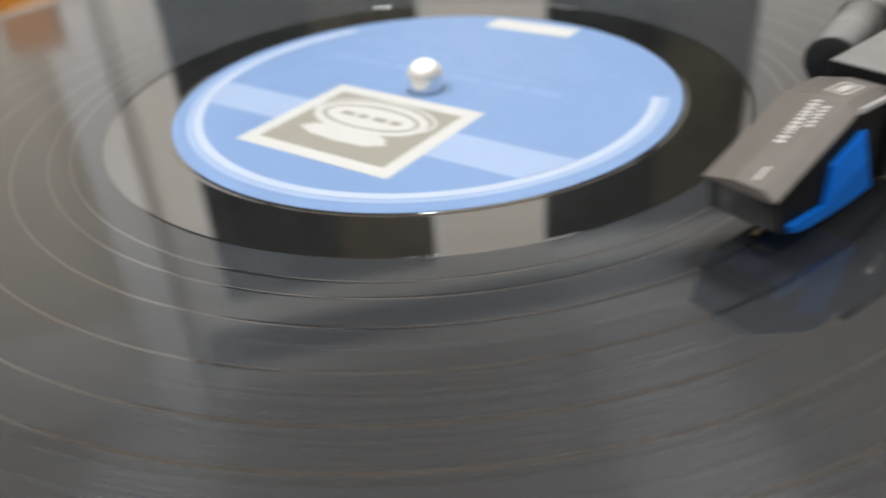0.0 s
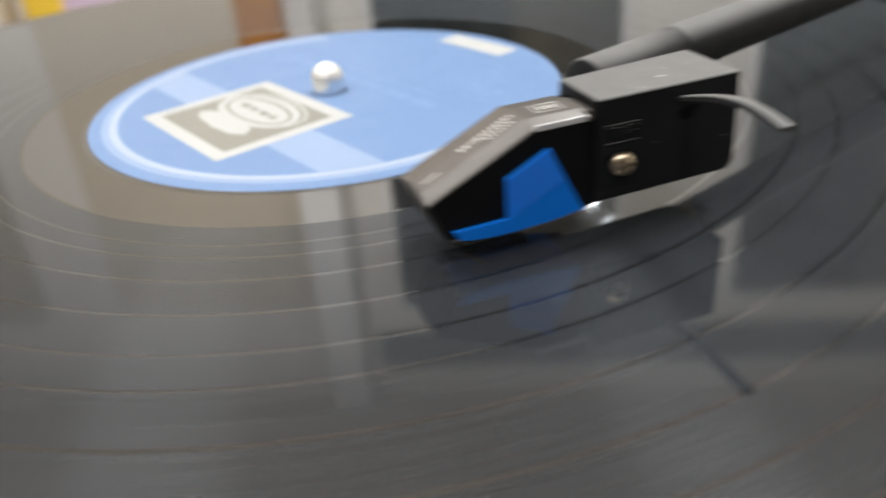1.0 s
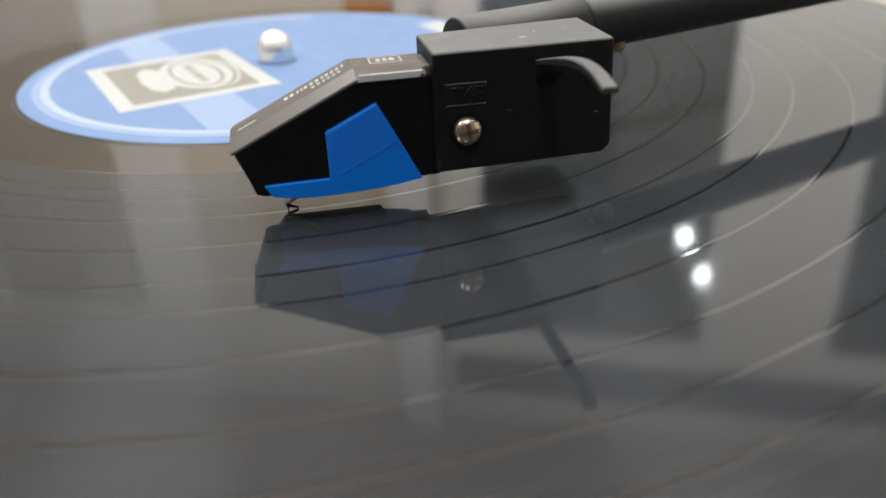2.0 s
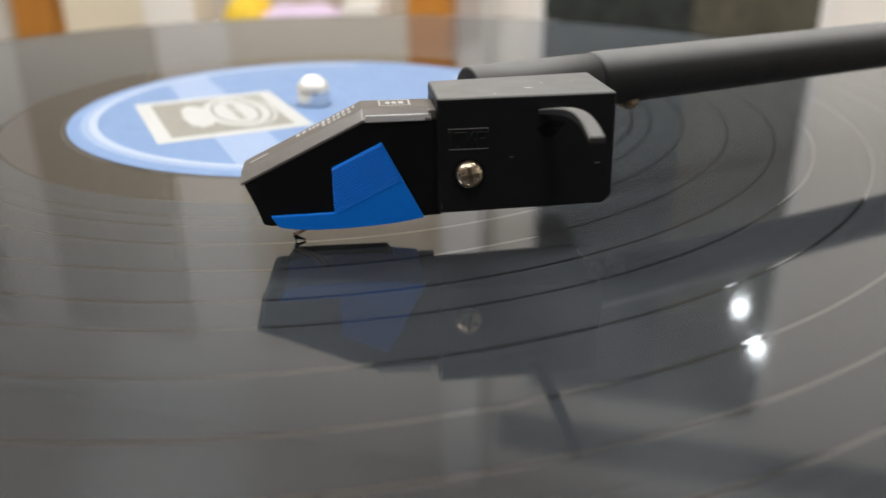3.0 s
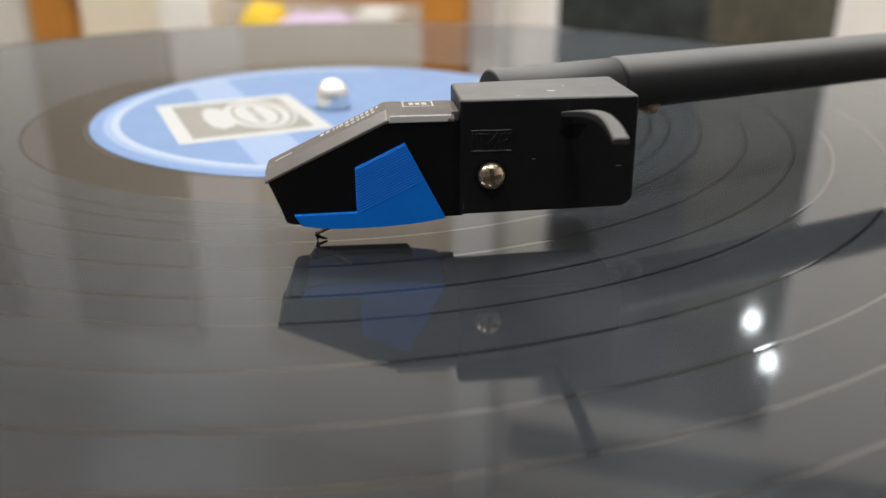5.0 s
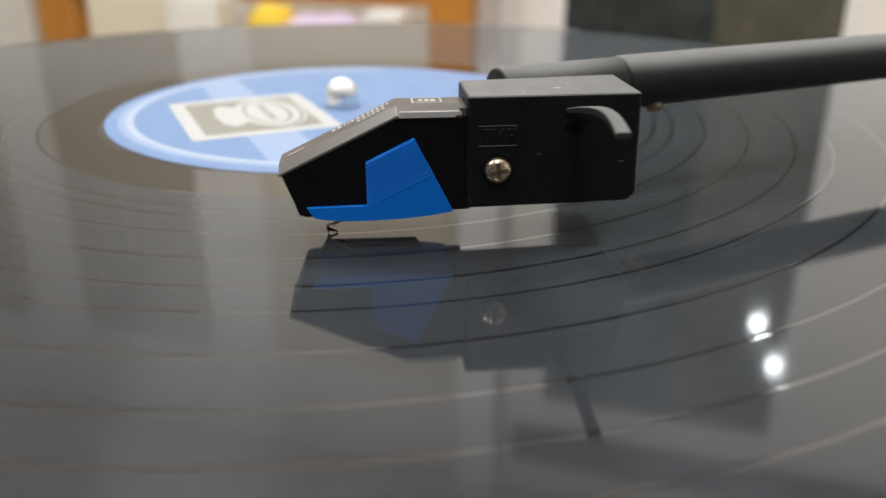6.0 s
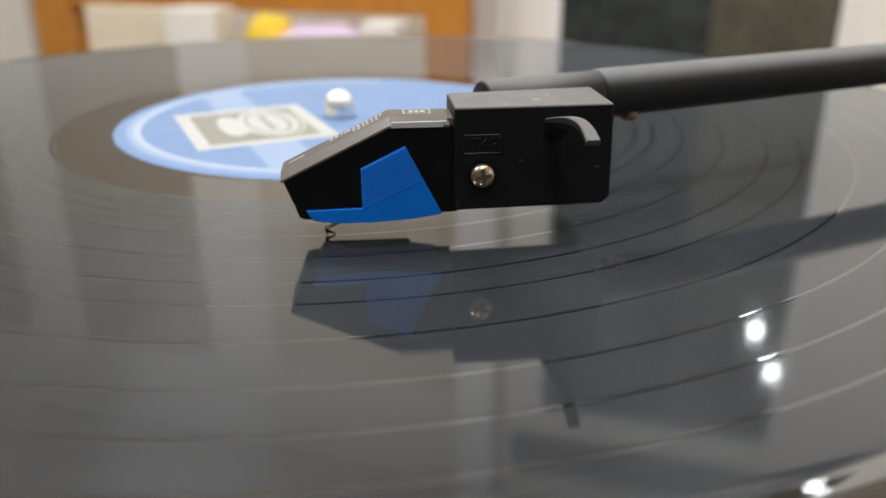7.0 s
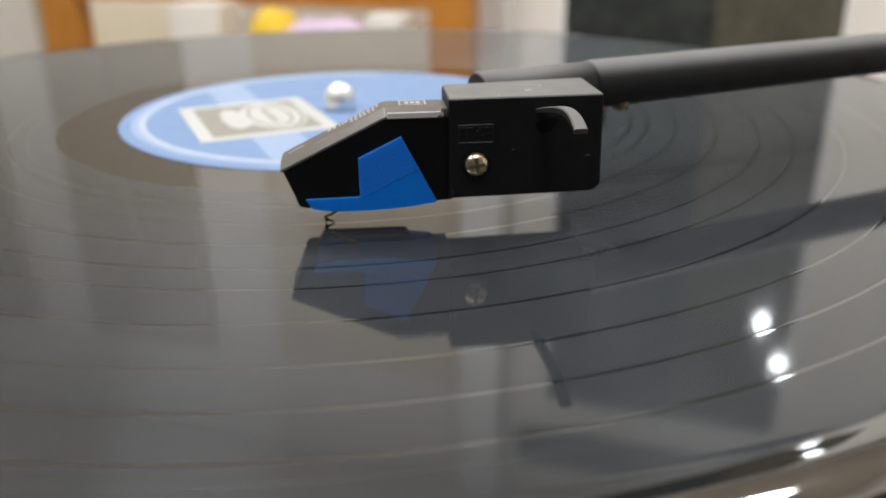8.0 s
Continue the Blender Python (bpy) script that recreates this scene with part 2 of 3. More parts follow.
def lathe(profile, n=64, close=False, zones=None):
    """A profile of (r, z) turned round z. zones: (radius, index) - material index of faces on top from that radius on."""
    bm = bmesh.new()
    rings = []
    for r, z in profile:
        if r < 1e-7:
            rings.append([bm.verts.new((0, 0, z))] * n)
        else:
            rings.append([bm.verts.new((r * math.cos(2 * math.pi * i / n), r * math.sin(2 * math.pi * i / n), z)) for i in range(n)])
    m = len(rings)
    for k in range(m if close else m - 1):
        p, q = rings[k], rings[(k + 1) % m]
        rm = (profile[k][0] + profile[(k + 1) % m][0]) / 2
        idx = 0
        for rad, i in (zones or ()):
            if rm >= rad:
                idx = i
        for i in range(n):
            j = (i + 1) % n
            vs = []
            for v in (p[i], q[i], q[j], p[j]):
                if v not in vs:
                    vs.append(v)
            if len(vs) > 2:
                bm.faces.new(vs).material_index = idx
    return bm


def tube(points, radius, n=20, flat=1.0):
    """A round bar along points."""
    bm = bmesh.new()
    rings = []
    for k, p in enumerate(points):
        p = Vector(p)
        d = (Vector(points[min(k + 1, len(points) - 1)]) - Vector(points[max(k - 1, 0)])).normalized()
        s = d.cross(Vector((0, 0, 1)))
        s = s.normalized() if s.length > 1e-4 else Vector((1, 0, 0))
        u = s.cross(d).normalized()
        rad = radius[k] if isinstance(radius, (list, tuple)) else radius
        rings.append([bm.verts.new(p + (s * math.cos(2 * math.pi * i / n) + u * flat * math.sin(2 * math.pi * i / n)) * rad) for i in range(n)])
    for a, b in zip(rings, rings[1:]):
        for i in range(n):
            bm.faces.new((a[i], a[(i + 1) % n], b[(i + 1) % n], b[i]))
    bm.faces.new(rings[0])
    bm.faces.new(rings[-1])
    return bm


def ring_sector(r0, r1, a0, a1, z0, z1, n=96):
    pts = [(r1 * math.cos(a0 + (a1 - a0) * i / n), r1 * math.sin(a0 + (a1 - a0) * i / n)) for i in range(n + 1)]
    inn = [(r0 * math.cos(a0 + (a1 - a0) * i / n), r0 * math.sin(a0 + (a1 - a0) * i / n)) for i in range(n + 1)]
    bm = bmesh.new()
    o = [bm.verts.new((x, y, z1)) for x, y in pts]
    q = [bm.verts.new((x, y, z1)) for x, y in inn]
    o2 = [bm.verts.new((x, y, z0)) for x, y in pts]
    q2 = [bm.verts.new((x, y, z0)) for x, y in inn]
    for i in range(n):
        bm.faces.new((o[i], o[i + 1], q[i + 1], q[i]))
        bm.faces.new((o[i], o[i + 1], o2[i + 1], o2[i]))
        bm.faces.new((q[i], q[i + 1], q2[i + 1], q2[i]))
    return bm


# ---- the room ----
def room(name, bm, material, label, category="wall"):
    ob = part(name, bm, material)
    ob.matrix_world = ROOM
    return tagged(ob, label, category, kind="structure")


U0, U1, D0 = -4.4, 3.2, -2.2
TOP = 1.93
room("floor", box(U0 - 0.12, U1 + 0.12, D0 - 0.12, WALL_D + 0.3, FLOOR - 0.1, FLOOR), M_FLOOR, "brown wooden floor of the room", "floor")
room("ceiling", box(U0 - 0.12, U1 + 0.12, D0 - 0.12, WALL_D + 0.3, CEIL, CEIL + 0.1), M_CEIL, "plain off-white painted ceiling", "ceiling")
room("wall_west", box(U0 - 0.12, U0, D0, WALL_D, FLOOR, CEIL), M_WALL, "plain off-white painted side wall")
room("wall_east", box(U1, U1 + 0.12, D0, WALL_D, FLOOR, CEIL), M_WALL, "plain off-white painted side wall")
# unseen south wall, made dark to cut light bounced onto the cartridge
room("wall_south", box(U0 - 0.12, U1 + 0.12, D0 - 0.12, D0, FLOOR, CEIL), M_REAR, "unseen rear wall, darkened to keep bounced light off the cartridge")

# back wall: piers between two tall windows, a header above
OPEN = [(-0.500, 0.425, FLOOR), (0.930, 1.87, FLOOR)]
bm = bmesh.new()
edges_u = [U0 - 0.12]
for a, b, z in OPEN:
    edges_u += [a, b]
edges_u.append(U1 + 0.12)


def add_box(bm, x0, x1, y0, y1, z0, z1):
    r = bmesh.ops.create_cube(bm, size=1)["verts"]
    bmesh.ops.scale(bm, vec=(x1 - x0, y1 - y0, z1 - z0), verts=r)
    bmesh.ops.translate(bm, vec=((x0 + x1) / 2, (y0 + y1) / 2, (z0 + z1) / 2), verts=r)


for k in range(0, len(edges_u), 2):
    add_box(bm, edges_u[k], edges_u[k + 1], WALL_D, WALL_D + 0.14, FLOOR, TOP)
add_box(bm, U0 - 0.12, U1 + 0.12, WALL_D, WALL_D + 0.14, TOP, CEIL)
room("wall_north", bm, M_WALL, "off-white painted wall with tall dark window openings")
room("wall_panel", box(-1.80, -0.865, WALL_D - 0.012, WALL_D - 0.001, FLOOR + 0.1, TOP), M_BEIGE, "beige painted stretch of wall", "wall")
room("trim", box(-0.62, U1, WALL_D - 0.05, WALL_D - 0.001, 2.09, 2.25), M_DARKTRIM, "dark curtain rail board under the ceiling", "trim")
room("pillar", box(-0.86, -0.695, WALL_D - 0.12, WALL_D - 0.001, FLOOR, CEIL - 0.002, 0.006), M_TRIM, "white painted wall pillar beside the window", "pillar")
room("baseboard", box(-0.69, U1, WALL_D - 0.015, WALL_D - 0.001, FLOOR, FLOOR + 0.08), M_TRIM, "white painted baseboard", "baseboard")
for k, (a, b, z0) in enumerate(OPEN):
    w = new("window_%d" % (k + 1))
    w.matrix_world = ROOM
    tagged(w, "tall dark glazed window in a white frame at night", "window", kind="structure")
    m_ = a + 0.56 * (b - a)
    part("pane", box(a, m_ - 0.001, WALL_D + 0.004, WALL_D + 0.012, z0, TOP), M_GLASS, w)
    # second pane differs only in its paler olive tint
    part("pane", box(m_ + 0.001, b, WALL_D + 0.006, WALL_D + 0.014, z0, TOP), M_GLASS_PALE, w, "dark olive-tinted glass, paler than the first pane")
    fr = bmesh.new()
    for x0, x1, zz0, zz1 in ((a - 0.035, a, z0, TOP), (b, b + 0.035, z0, TOP), (a - 0.035, b + 0.035, TOP, TOP + 0.035)):
        add_box(fr, x0, x1, WALL_D - 0.014, WALL_D + 0.02, zz0, zz1)
    part("window_frame", fr, M_TRIM, w)


# ---- wall cupboards ----
for a, b in ((-4.34, -3.24), (-2.85, -2.15)):
    cup = thing("wall_cupboard", "tall beige painted shallow cupboard built along the wall", "cupboard", ROOM, group="wall cupboards")
    part("body", box(a, b, WALL_D - 0.05, WALL_D - 0.001, FLOOR, TOP, 0.003), M_DOOR, cup)
    mid = (a + b) / 2
    for x0, x1 in ((a + 0.004, mid - 0.002), (mid + 0.002, b - 0.004)):
        part("cupboard_door", box(x0, x1, WALL_D - 0.066, WALL_D - 0.051, FLOOR + 0.06, TOP - 0.004, 0.002), M_DOOR, cup)

# ---- fill lamps at the ceiling, unseen, added to brighten the room ----
def fill_lamp(u, d, r, material, label, group):
    lamp = thing("fill_lamp", label, "lamp", ROOM @ pose(u, d, CEIL), group=group)
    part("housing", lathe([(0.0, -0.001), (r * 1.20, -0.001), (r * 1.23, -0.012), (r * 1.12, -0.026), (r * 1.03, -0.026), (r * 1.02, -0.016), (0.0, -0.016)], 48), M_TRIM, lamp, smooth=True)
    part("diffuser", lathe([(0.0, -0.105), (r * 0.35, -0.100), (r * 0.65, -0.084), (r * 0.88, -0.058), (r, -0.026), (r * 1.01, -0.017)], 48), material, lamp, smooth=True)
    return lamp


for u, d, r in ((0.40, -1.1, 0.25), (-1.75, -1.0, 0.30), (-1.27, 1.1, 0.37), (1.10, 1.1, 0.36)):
    fill_lamp(u, d, r, M_FILL, "unseen broad round fill lamp at the ceiling, added to brighten the room", "broad ceiling lamps")


def window_lamp(u, z):
    """Small glowing disc added inside the window for a light seen in its glass."""
    r = 0.022
    lamp = thing("window_lamp", "small glowing disc standing in for a light seen in the window", "lamp", ROOM @ pose(u, WALL_D + 0.0035, z, 90, 0, 0), group="small window lamps")
    part("housing", lathe([(0.0, 0.0), (r * 1.04, 0.0), (r * 1.06, 0.010), (r * 1.01, 0.014), (0.0, 0.014)], 40), M_TRIM, lamp, smooth=True)
    part("diffuser", lathe([(0.0, 0.030), (r * 0.5, 0.027), (r * 0.85, 0.019), (r * 0.98, 0.0145), (0.0, 0.0145)], 40), M_WINDOW_SPOT, lamp, smooth=True)


window_lamp(0.318, 1.425)
window_lamp(0.402, 1.595)

# ---- wooden furniture along the wall ----
frame_thing = thing("wooden_frame", "orange varnished wooden frame with a rail and a tall end post", "frame", ROOM)
part("short_post", box(-2.51, -2.34, 2.62, 2.72, FLOOR, -0.12, 0.006), M_ORANGE, frame_thing)
part("post", box(-0.895, -0.745, 2.62, 2.72, FLOOR, 0.66, 0.006), M_ORANGE, frame_thing)
part("rail", box(-2.34, -0.895, 2.63, 2.71, -0.25, -0.125, 0.006), M_ORANGE, frame_thing)


def soft(cx, cy, cz, sx, sy, sz, seed, rough=0.05):
    bm = bmesh.new()
    bmesh.ops.create_icosphere(bm, subdivisions=4, radius=1)
    for v in bm.verts:
        c = v.co.copy()
        c = Vector([math.copysign(abs(t) ** 0.6, t) for t in c])
        c *= 1 + rough * noise.noise(c * 2.2 + Vector((seed, 0, 0))) * 2
        v.co = Vector((cx + c.x * sx, cy + c.y * sy, cz + max(-1, c.z) * sz))
    return bm


def wallthing(name, bm, material, label, category, smooth=False):
    ob = part(name, bm, material, smooth=smooth)
    ob.matrix_world = ROOM
    return tagged(ob, label, category)


wallthing("storage_panel", box(-2.165, -1.81, 2.50, 2.54, FLOOR, -0.231, 0.004), M_PANEL, "beige laminate panel standing in front of a wooden frame", "panel")
wallthing("white_box", box(-1.77, -1.575, 2.42, 2.56, FLOOR, -0.226, 0.004), M_WHITEBOX, "white cardboard box on the floor", "box")
wallthing("yellow_bag", soft(-1.41, 2.50, FLOOR + 0.187, 0.078, 0.08, 0.187, 3.1), M_YELLOW, "yellow cloth bag on the floor", "bag", True)
wallthing("lilac_cushion", soft(-1.215, 2.50, FLOOR + 0.174, 0.165, 0.09, 0.174, 7.7), M_LILAC, "lilac and white cushion on the floor", "cushion", True)
wallthing("white_carton", box(-1.043, -0.922, 2.42, 2.55, FLOOR, -0.252, 0.004), M_WHITEBOX, "small white carton on the floor", "box")

# ---- stand and turntable ----
stand = thing("sideboard", "low brown wooden sideboard under the turntable", "sideboard")
part("top", box(-0.45, 0.42, -0.30, 0.34, -0.150, -0.125, 0.003), M_STAND, stand)
part("body", box(-0.43, 0.40, -0.28, 0.33, FLOOR, -0.1505, 0.003), M_STAND, stand)

deck = thing("turntable", "wood-veneered turntable with a metal platter", "turntable")
part("plinth", box(-0.215, 0.225, -0.185, 0.215, -0.110, -0.026, 0.003), M_PLINTH, deck, "brown wood-veneer plinth")
part("platter", lathe([(0.004, -0.0058), (0.146, -0.0058), (0.148, -0.0075), (0.150, -0.020), (0.149, -0.024), (0.004, -0.024)], 160, True), M_PLATTER, deck, "cast metal platter", True)
part("mat", lathe([(0.0045, -0.0020), (0.1435, -0.0020), (0.1440, -0.0030), (0.1440, -0.0056), (0.0045, -0.0056)], 160, True), M_RUBBER, deck, "black rubber mat")
spin_bm = lathe([(0.0, 0.0064), (0.0008, 0.00632), (0.0016, 0.0060), (0.0023, 0.00555), (0.0029, 0.0049), (0.0033, 0.0041), (0.00345, 0.0033), (0.0035, 0.0027), (0.0035, 0.0026), (0.0035, -0.026), (0.0, -0.026)], 48)
for f in spin_bm.faces:
    f.material_index = 1 if f.calc_center_median().z > 0.0036 else 0
part("spindle", spin_bm, [M_STEEL, M_DOME], deck, "polished steel spindle", True)
for x, y in ((-0.18, -0.15), (0.19, -0.15), (-0.18, 0.18), (0.19, 0.18)):
    part("foot", lathe([(0.0, -0.1103), (0.020, -0.1103), (0.022, -0.113), (0.021, -0.125), (0.0, -0.125)], 32), M_RUBBER, deck).location = (x, y, 0)

# ---- the record ----
GAPS = [0.0672, 0.0708, 0.0768, 0.0849, 0.0931, 0.0994, 0.1084, 0.1180, 0.1260, 0.1335]
record = thing("vinyl_record", "black twelve-inch vinyl record with a light blue label", "record")
prof = [(0.0037, 0.0), (0.0499, 0.0), (0.0500, 0.0), (0.0503, -0.00008), (0.0504, -0.00008), (0.0612, -0.00008), (0.0613, -0.00008), (0.0617, 0.0), (0.0618, 0.0)]
for g in GAPS:
    prof += [(g - 0.00034, 0.0), (g - 0.00026, 0.0), (g - 0.00018, -0.000002), (g + 0.00018, -0.000002), (g + 0.00026, 0.0), (g + 0.00034, 0.0)]
prof += [(0.1404, 0.0), (0.1410, 0.0), (0.1416, -0.00003), (0.1422, -0.00005), (0.1426, -0.00003), (0.1431, 0.00004), (0.1438, 0.00013), (0.1444, 0.00017), (0.1450, 0.00016), (0.1458, 0.00006),
         (0.1465, -0.00010), (0.1471, -0.00035), (0.1476, -0.0007), (0.1480, -0.0010), (0.1484, -0.0013), (0.1485, -0.0015), (0.1480, -0.0018), (0.1440, -0.00185), (0.0037, -0.00185)]
disc_bm = lathe(prof, 320, True, ((0.0, 1), (0.0616, 0), (0.1424, 1)))
for f in disc_bm.faces:
    c = f.calc_center_median()
    r = math.hypot(c.x, c.y)
    if any(abs(r - g) < 0.00025 for g in GAPS):
        f.material_index = 2
part("disc", disc_bm, [M_GROOVE, M_WAX, M_GAP], record, "black grooved vinyl disc", True)

LABEL_TURN = 245 - 90
label = part("label", lathe([(0.0037, 0.00022), (0.0484, 0.00022), (0.0493, 0.00012), (0.0494, 0.00002), (0.0037, 0.00002)], 160, True), M_LABEL, record, "light blue paper label")
label.rotation_euler = (0, 0, radians(LABEL_TURN))


def on_label(name, bm, material, text=""):
    return part(name, bm, material, label, text)


def chord(y0, y1, r):
    pts = []
    for i in range(13):
        y = y0 + (y1 - y0) * i / 12
        pts.append((math.sqrt(r * r - y * y), y))
    return pts + [(-x, y) for x, y in reversed(pts)]


Z = 0.00022
on_label("pale_band", plate(chord(0.0150, 0.0250, 0.0438), Z, Z + 0.00002), M_LABEL_PALE, "paler blue printed band")
on_label("rim_line", ring_sector(0.0437, 0.0454, radians(90 - 122), radians(90 + 110), Z, Z + 0.00002), M_LABEL_RIM, "white printed rim line")
on_label("rim_text", ring_sector(0.0456, 0.0468, radians(90 - 122), radians(90 + 110), Z, Z + 0.00002), M_LABEL_PALE, "pale printed ring")
on_label("white_patch", plate([(-0.011, -0.0460), (0.011, -0.0460), (0.011, -0.0395), (-0.011, -0.0395)], Z, Z + 0.00003), M_LABEL_WHITE, "white printed patch")
on_label("badge", plate([(-0.0173, 0.0055), (0.0173, 0.0055), (0.0173, 0.0350), (-0.0173, 0.0350)], Z, Z + 0.00004), M_LABEL_WHITE, "white-bordered printed badge")
on_label("badge_field", plate([(-0.0143, 0.0086), (0.0143, 0.0086), (0.0143, 0.0320), (-0.0143, 0.0320)], Z + 0.00004, Z + 0.00006), M_LABEL_GREY, "grey printed field")


def oval(cx, cy, a, b, n=48):
    return [(cx + a * math.cos(2 * math.pi * i / n), cy + b * math.sin(2 * math.pi * i / n)) for i in range(n)]


def oval_ring(cx, cy, a, b, w, z0, z1):
    bm = bmesh.new()
    o = [bm.verts.new((x, y, z1)) for x, y in oval(cx, cy, a, b)]
    i_ = [bm.verts.new((x, y, z1)) for x, y in oval(cx, cy, a - w, b - w)]
    n = len(o)
    for k in range(n):
        bm.faces.new((o[k], o[(k + 1) % n], i_[(k + 1) % n], i_[k]))
    ext = bmesh.ops.extrude_face_region(bm, geom=bm.faces[:])
    bmesh.ops.translate(bm, vec=(0, 0, z0 - z1), verts=[g for g in ext["geom"] if isinstance(g, bmesh.types.BMVert)])
    return bm


on_label("oval_mark", oval_ring(0.0008, 0.0168, 0.0126, 0.0066, 0.0017, Z + 0.00006, Z + 0.00008), M_LABEL_WHITE, "white oval mark")
on_label("oval_echo", oval_ring(0.0008, 0.0155, 0.0136, 0.0066, 0.0006, Z + 0.00005, Z + 0.00007), M_LABEL_WHITE, "thin white outer oval")
on_label("oval_core", plate(oval(0.0008, 0.0168, 0.0100, 0.0041), Z + 0.00006, Z + 0.00008), M_LABEL_WHITE)
for x, w in ((-0.0052, 0.0022), (-0.0016, 0.0030), (0.0024, 0.0022), (0.0060, 0.0030)):
    on_label("mark_bar", plate([(x - w / 2, 0.0160), (x + w / 2, 0.0160), (x + w / 2, 0.0176), (x - w / 2, 0.0176)], Z + 0.00008, Z + 0.00009), M_LABEL_GREY)
blob = []
for i in range(28):
    a = 2 * math.pi * i / 28
    r = 0.0031 * (1.0 + 0.04 * math.sin(3 * a + 0.7) + 0.05 * math.sin(9 * a))
    blob.append((0.0004 + 3.1 * r * math.cos(a), 0.0246 + 0.95 * r * math.sin(a)))
on_label("cloud_mark", plate(blob, Z + 0.00006, Z + 0.00007), M_LABEL_WHITE, "white ragged cloud mark")
rows_y = [(-0.0080, 0.052, 0.0022), (-0.0125, 0.040, 0.0010), (-0.0165, 0.064, 0.0008), (-0.0192, 0.058, 0.0008), (-0.0219, 0.062, 0.0008), (-0.0246, 0.052, 0.0008), (-0.0273, 0.056, 0.0008), (-0.0300, 0.044, 0.0008), (-0.0340, 0.036, 0.0010)]
rnd = random.Random(5)
for y, w, h in rows_y:
    x = -w / 2
    while x < w / 2:
        bw = rnd.uniform(0.003, 0.009)
        on_label("text_bar", plate([(x, y - h / 2), (x + bw, y - h / 2), (x + bw, y + h / 2), (x, y + h / 2)], Z, Z + 0.00002), M_LABEL_MID)
        x += bw + rnd.uniform(0.0010, 0.0018)

# ---- tonearm ----
mm = 0.001
ARM = pose(0.0544, -0.0536, 0, 0, 0, 46)
arm = thing("tonearm", "satin black tonearm with a plug-in cartridge on the record", "tonearm")
A65 = radians(65)
T0 = Vector((0.0742, -0.0131, 0.0167))
TD = Vector((math.cos(A65), math.sin(A65), 0))
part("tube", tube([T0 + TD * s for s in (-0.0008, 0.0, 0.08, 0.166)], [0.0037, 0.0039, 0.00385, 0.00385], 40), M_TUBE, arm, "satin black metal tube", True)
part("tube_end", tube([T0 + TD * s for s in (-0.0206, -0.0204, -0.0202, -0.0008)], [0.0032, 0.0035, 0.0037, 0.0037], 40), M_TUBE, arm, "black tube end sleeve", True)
PIV = T0 + TD * 0.175
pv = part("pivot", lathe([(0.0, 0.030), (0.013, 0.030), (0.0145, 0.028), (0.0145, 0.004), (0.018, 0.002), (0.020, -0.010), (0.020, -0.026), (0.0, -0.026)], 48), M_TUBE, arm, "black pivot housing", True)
pv.location = (PIV.x, PIV.y, 0)
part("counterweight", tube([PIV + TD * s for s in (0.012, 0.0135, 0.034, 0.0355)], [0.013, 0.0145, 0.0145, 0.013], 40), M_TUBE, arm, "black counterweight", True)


def local(ob):
    ob.matrix_world = ARM
    return ob


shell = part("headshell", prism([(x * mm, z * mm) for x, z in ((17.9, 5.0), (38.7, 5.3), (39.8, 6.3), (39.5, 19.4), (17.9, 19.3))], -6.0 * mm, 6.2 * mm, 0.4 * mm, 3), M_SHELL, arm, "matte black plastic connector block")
for v in shell.data.vertices:
    if v.co.y > 0:
        v.co.y -= (39.8 * mm - v.co.x) / 21.9 * 1.9
local(shell)

cap = part("screw", lathe([(0.0, 0.0011), (0.0009, 0.00105), (0.00155, 0.0007), (0.0017, 0.0002), (0.0017, -0.0008), (0.0, -0.0008)], 36), M_SCREW, shell, "nickel cross-head screw", True)
cap.matrix_local = pose(21.7 * mm, -6.05 * mm, 10.0 * mm, 90, 0, 0)
for turn in (8, 98):
    sl = part("screw_slot", box(-1.15 * mm, 1.15 * mm, -0.27 * mm, 0.27 * mm, 0.88 * mm, 1.16 * mm), M_SLOT, shell)
    sl.matrix_local = pose(21.7 * mm, -6.05 * mm, 10.0 * mm, 90, 0, 0) @ pose(0, 0, 0, 0, 0, turn)
part("screw_seat", ring_sector(1.75 * mm, 2.05 * mm, 0, 2 * math.pi, 0, 0.12 * mm), M_BLACK, shell).matrix_local = pose(21.7 * mm, -6.0 * mm, 10.0 * mm, 90, 0, 0)

# embossed mark: a frame and plain strokes
def on_face(name, x0, x1, z0, z1, t=0.09):
    return part(name, box(x0 * mm, x1 * mm, (-6.0 - t) * mm, -5.9 * mm, z0 * mm, z1 * mm, 0.05 * mm, 1), M_SHELL, shell)

for x0, x1, z0, z1 in ((19.2, 24.1, 15.35, 15.65), (19.2, 24.1, 12.85, 13.15), (19.2, 19.45, 13.15, 15.35), (23.85, 24.1, 13.15, 15.35)):
    on_face("mark_frame", x0, x1, z0, z1)
word = bpy.data.curves.new("mark_word", "FONT")
word.body = "T4P"
word.size, word.extrude, word.space_character = 2.75 * mm, 0.06 * mm, 0.93
word.offset = 0.05 * mm
word_ob = bpy.data.objects.new("mark_word", word)
letters = bpy.data.meshes.new_from_object(word_ob)
bpy.data.objects.remove(word_ob)
lbm = bmesh.new()
lbm.from_mesh(letters)
part("mark_word", lbm, M_SHELL, shell, "raised black letters T4P").matrix_local = pose(19.72 * mm, -6.05 * mm, 13.3 * mm, 90, 0, 0)

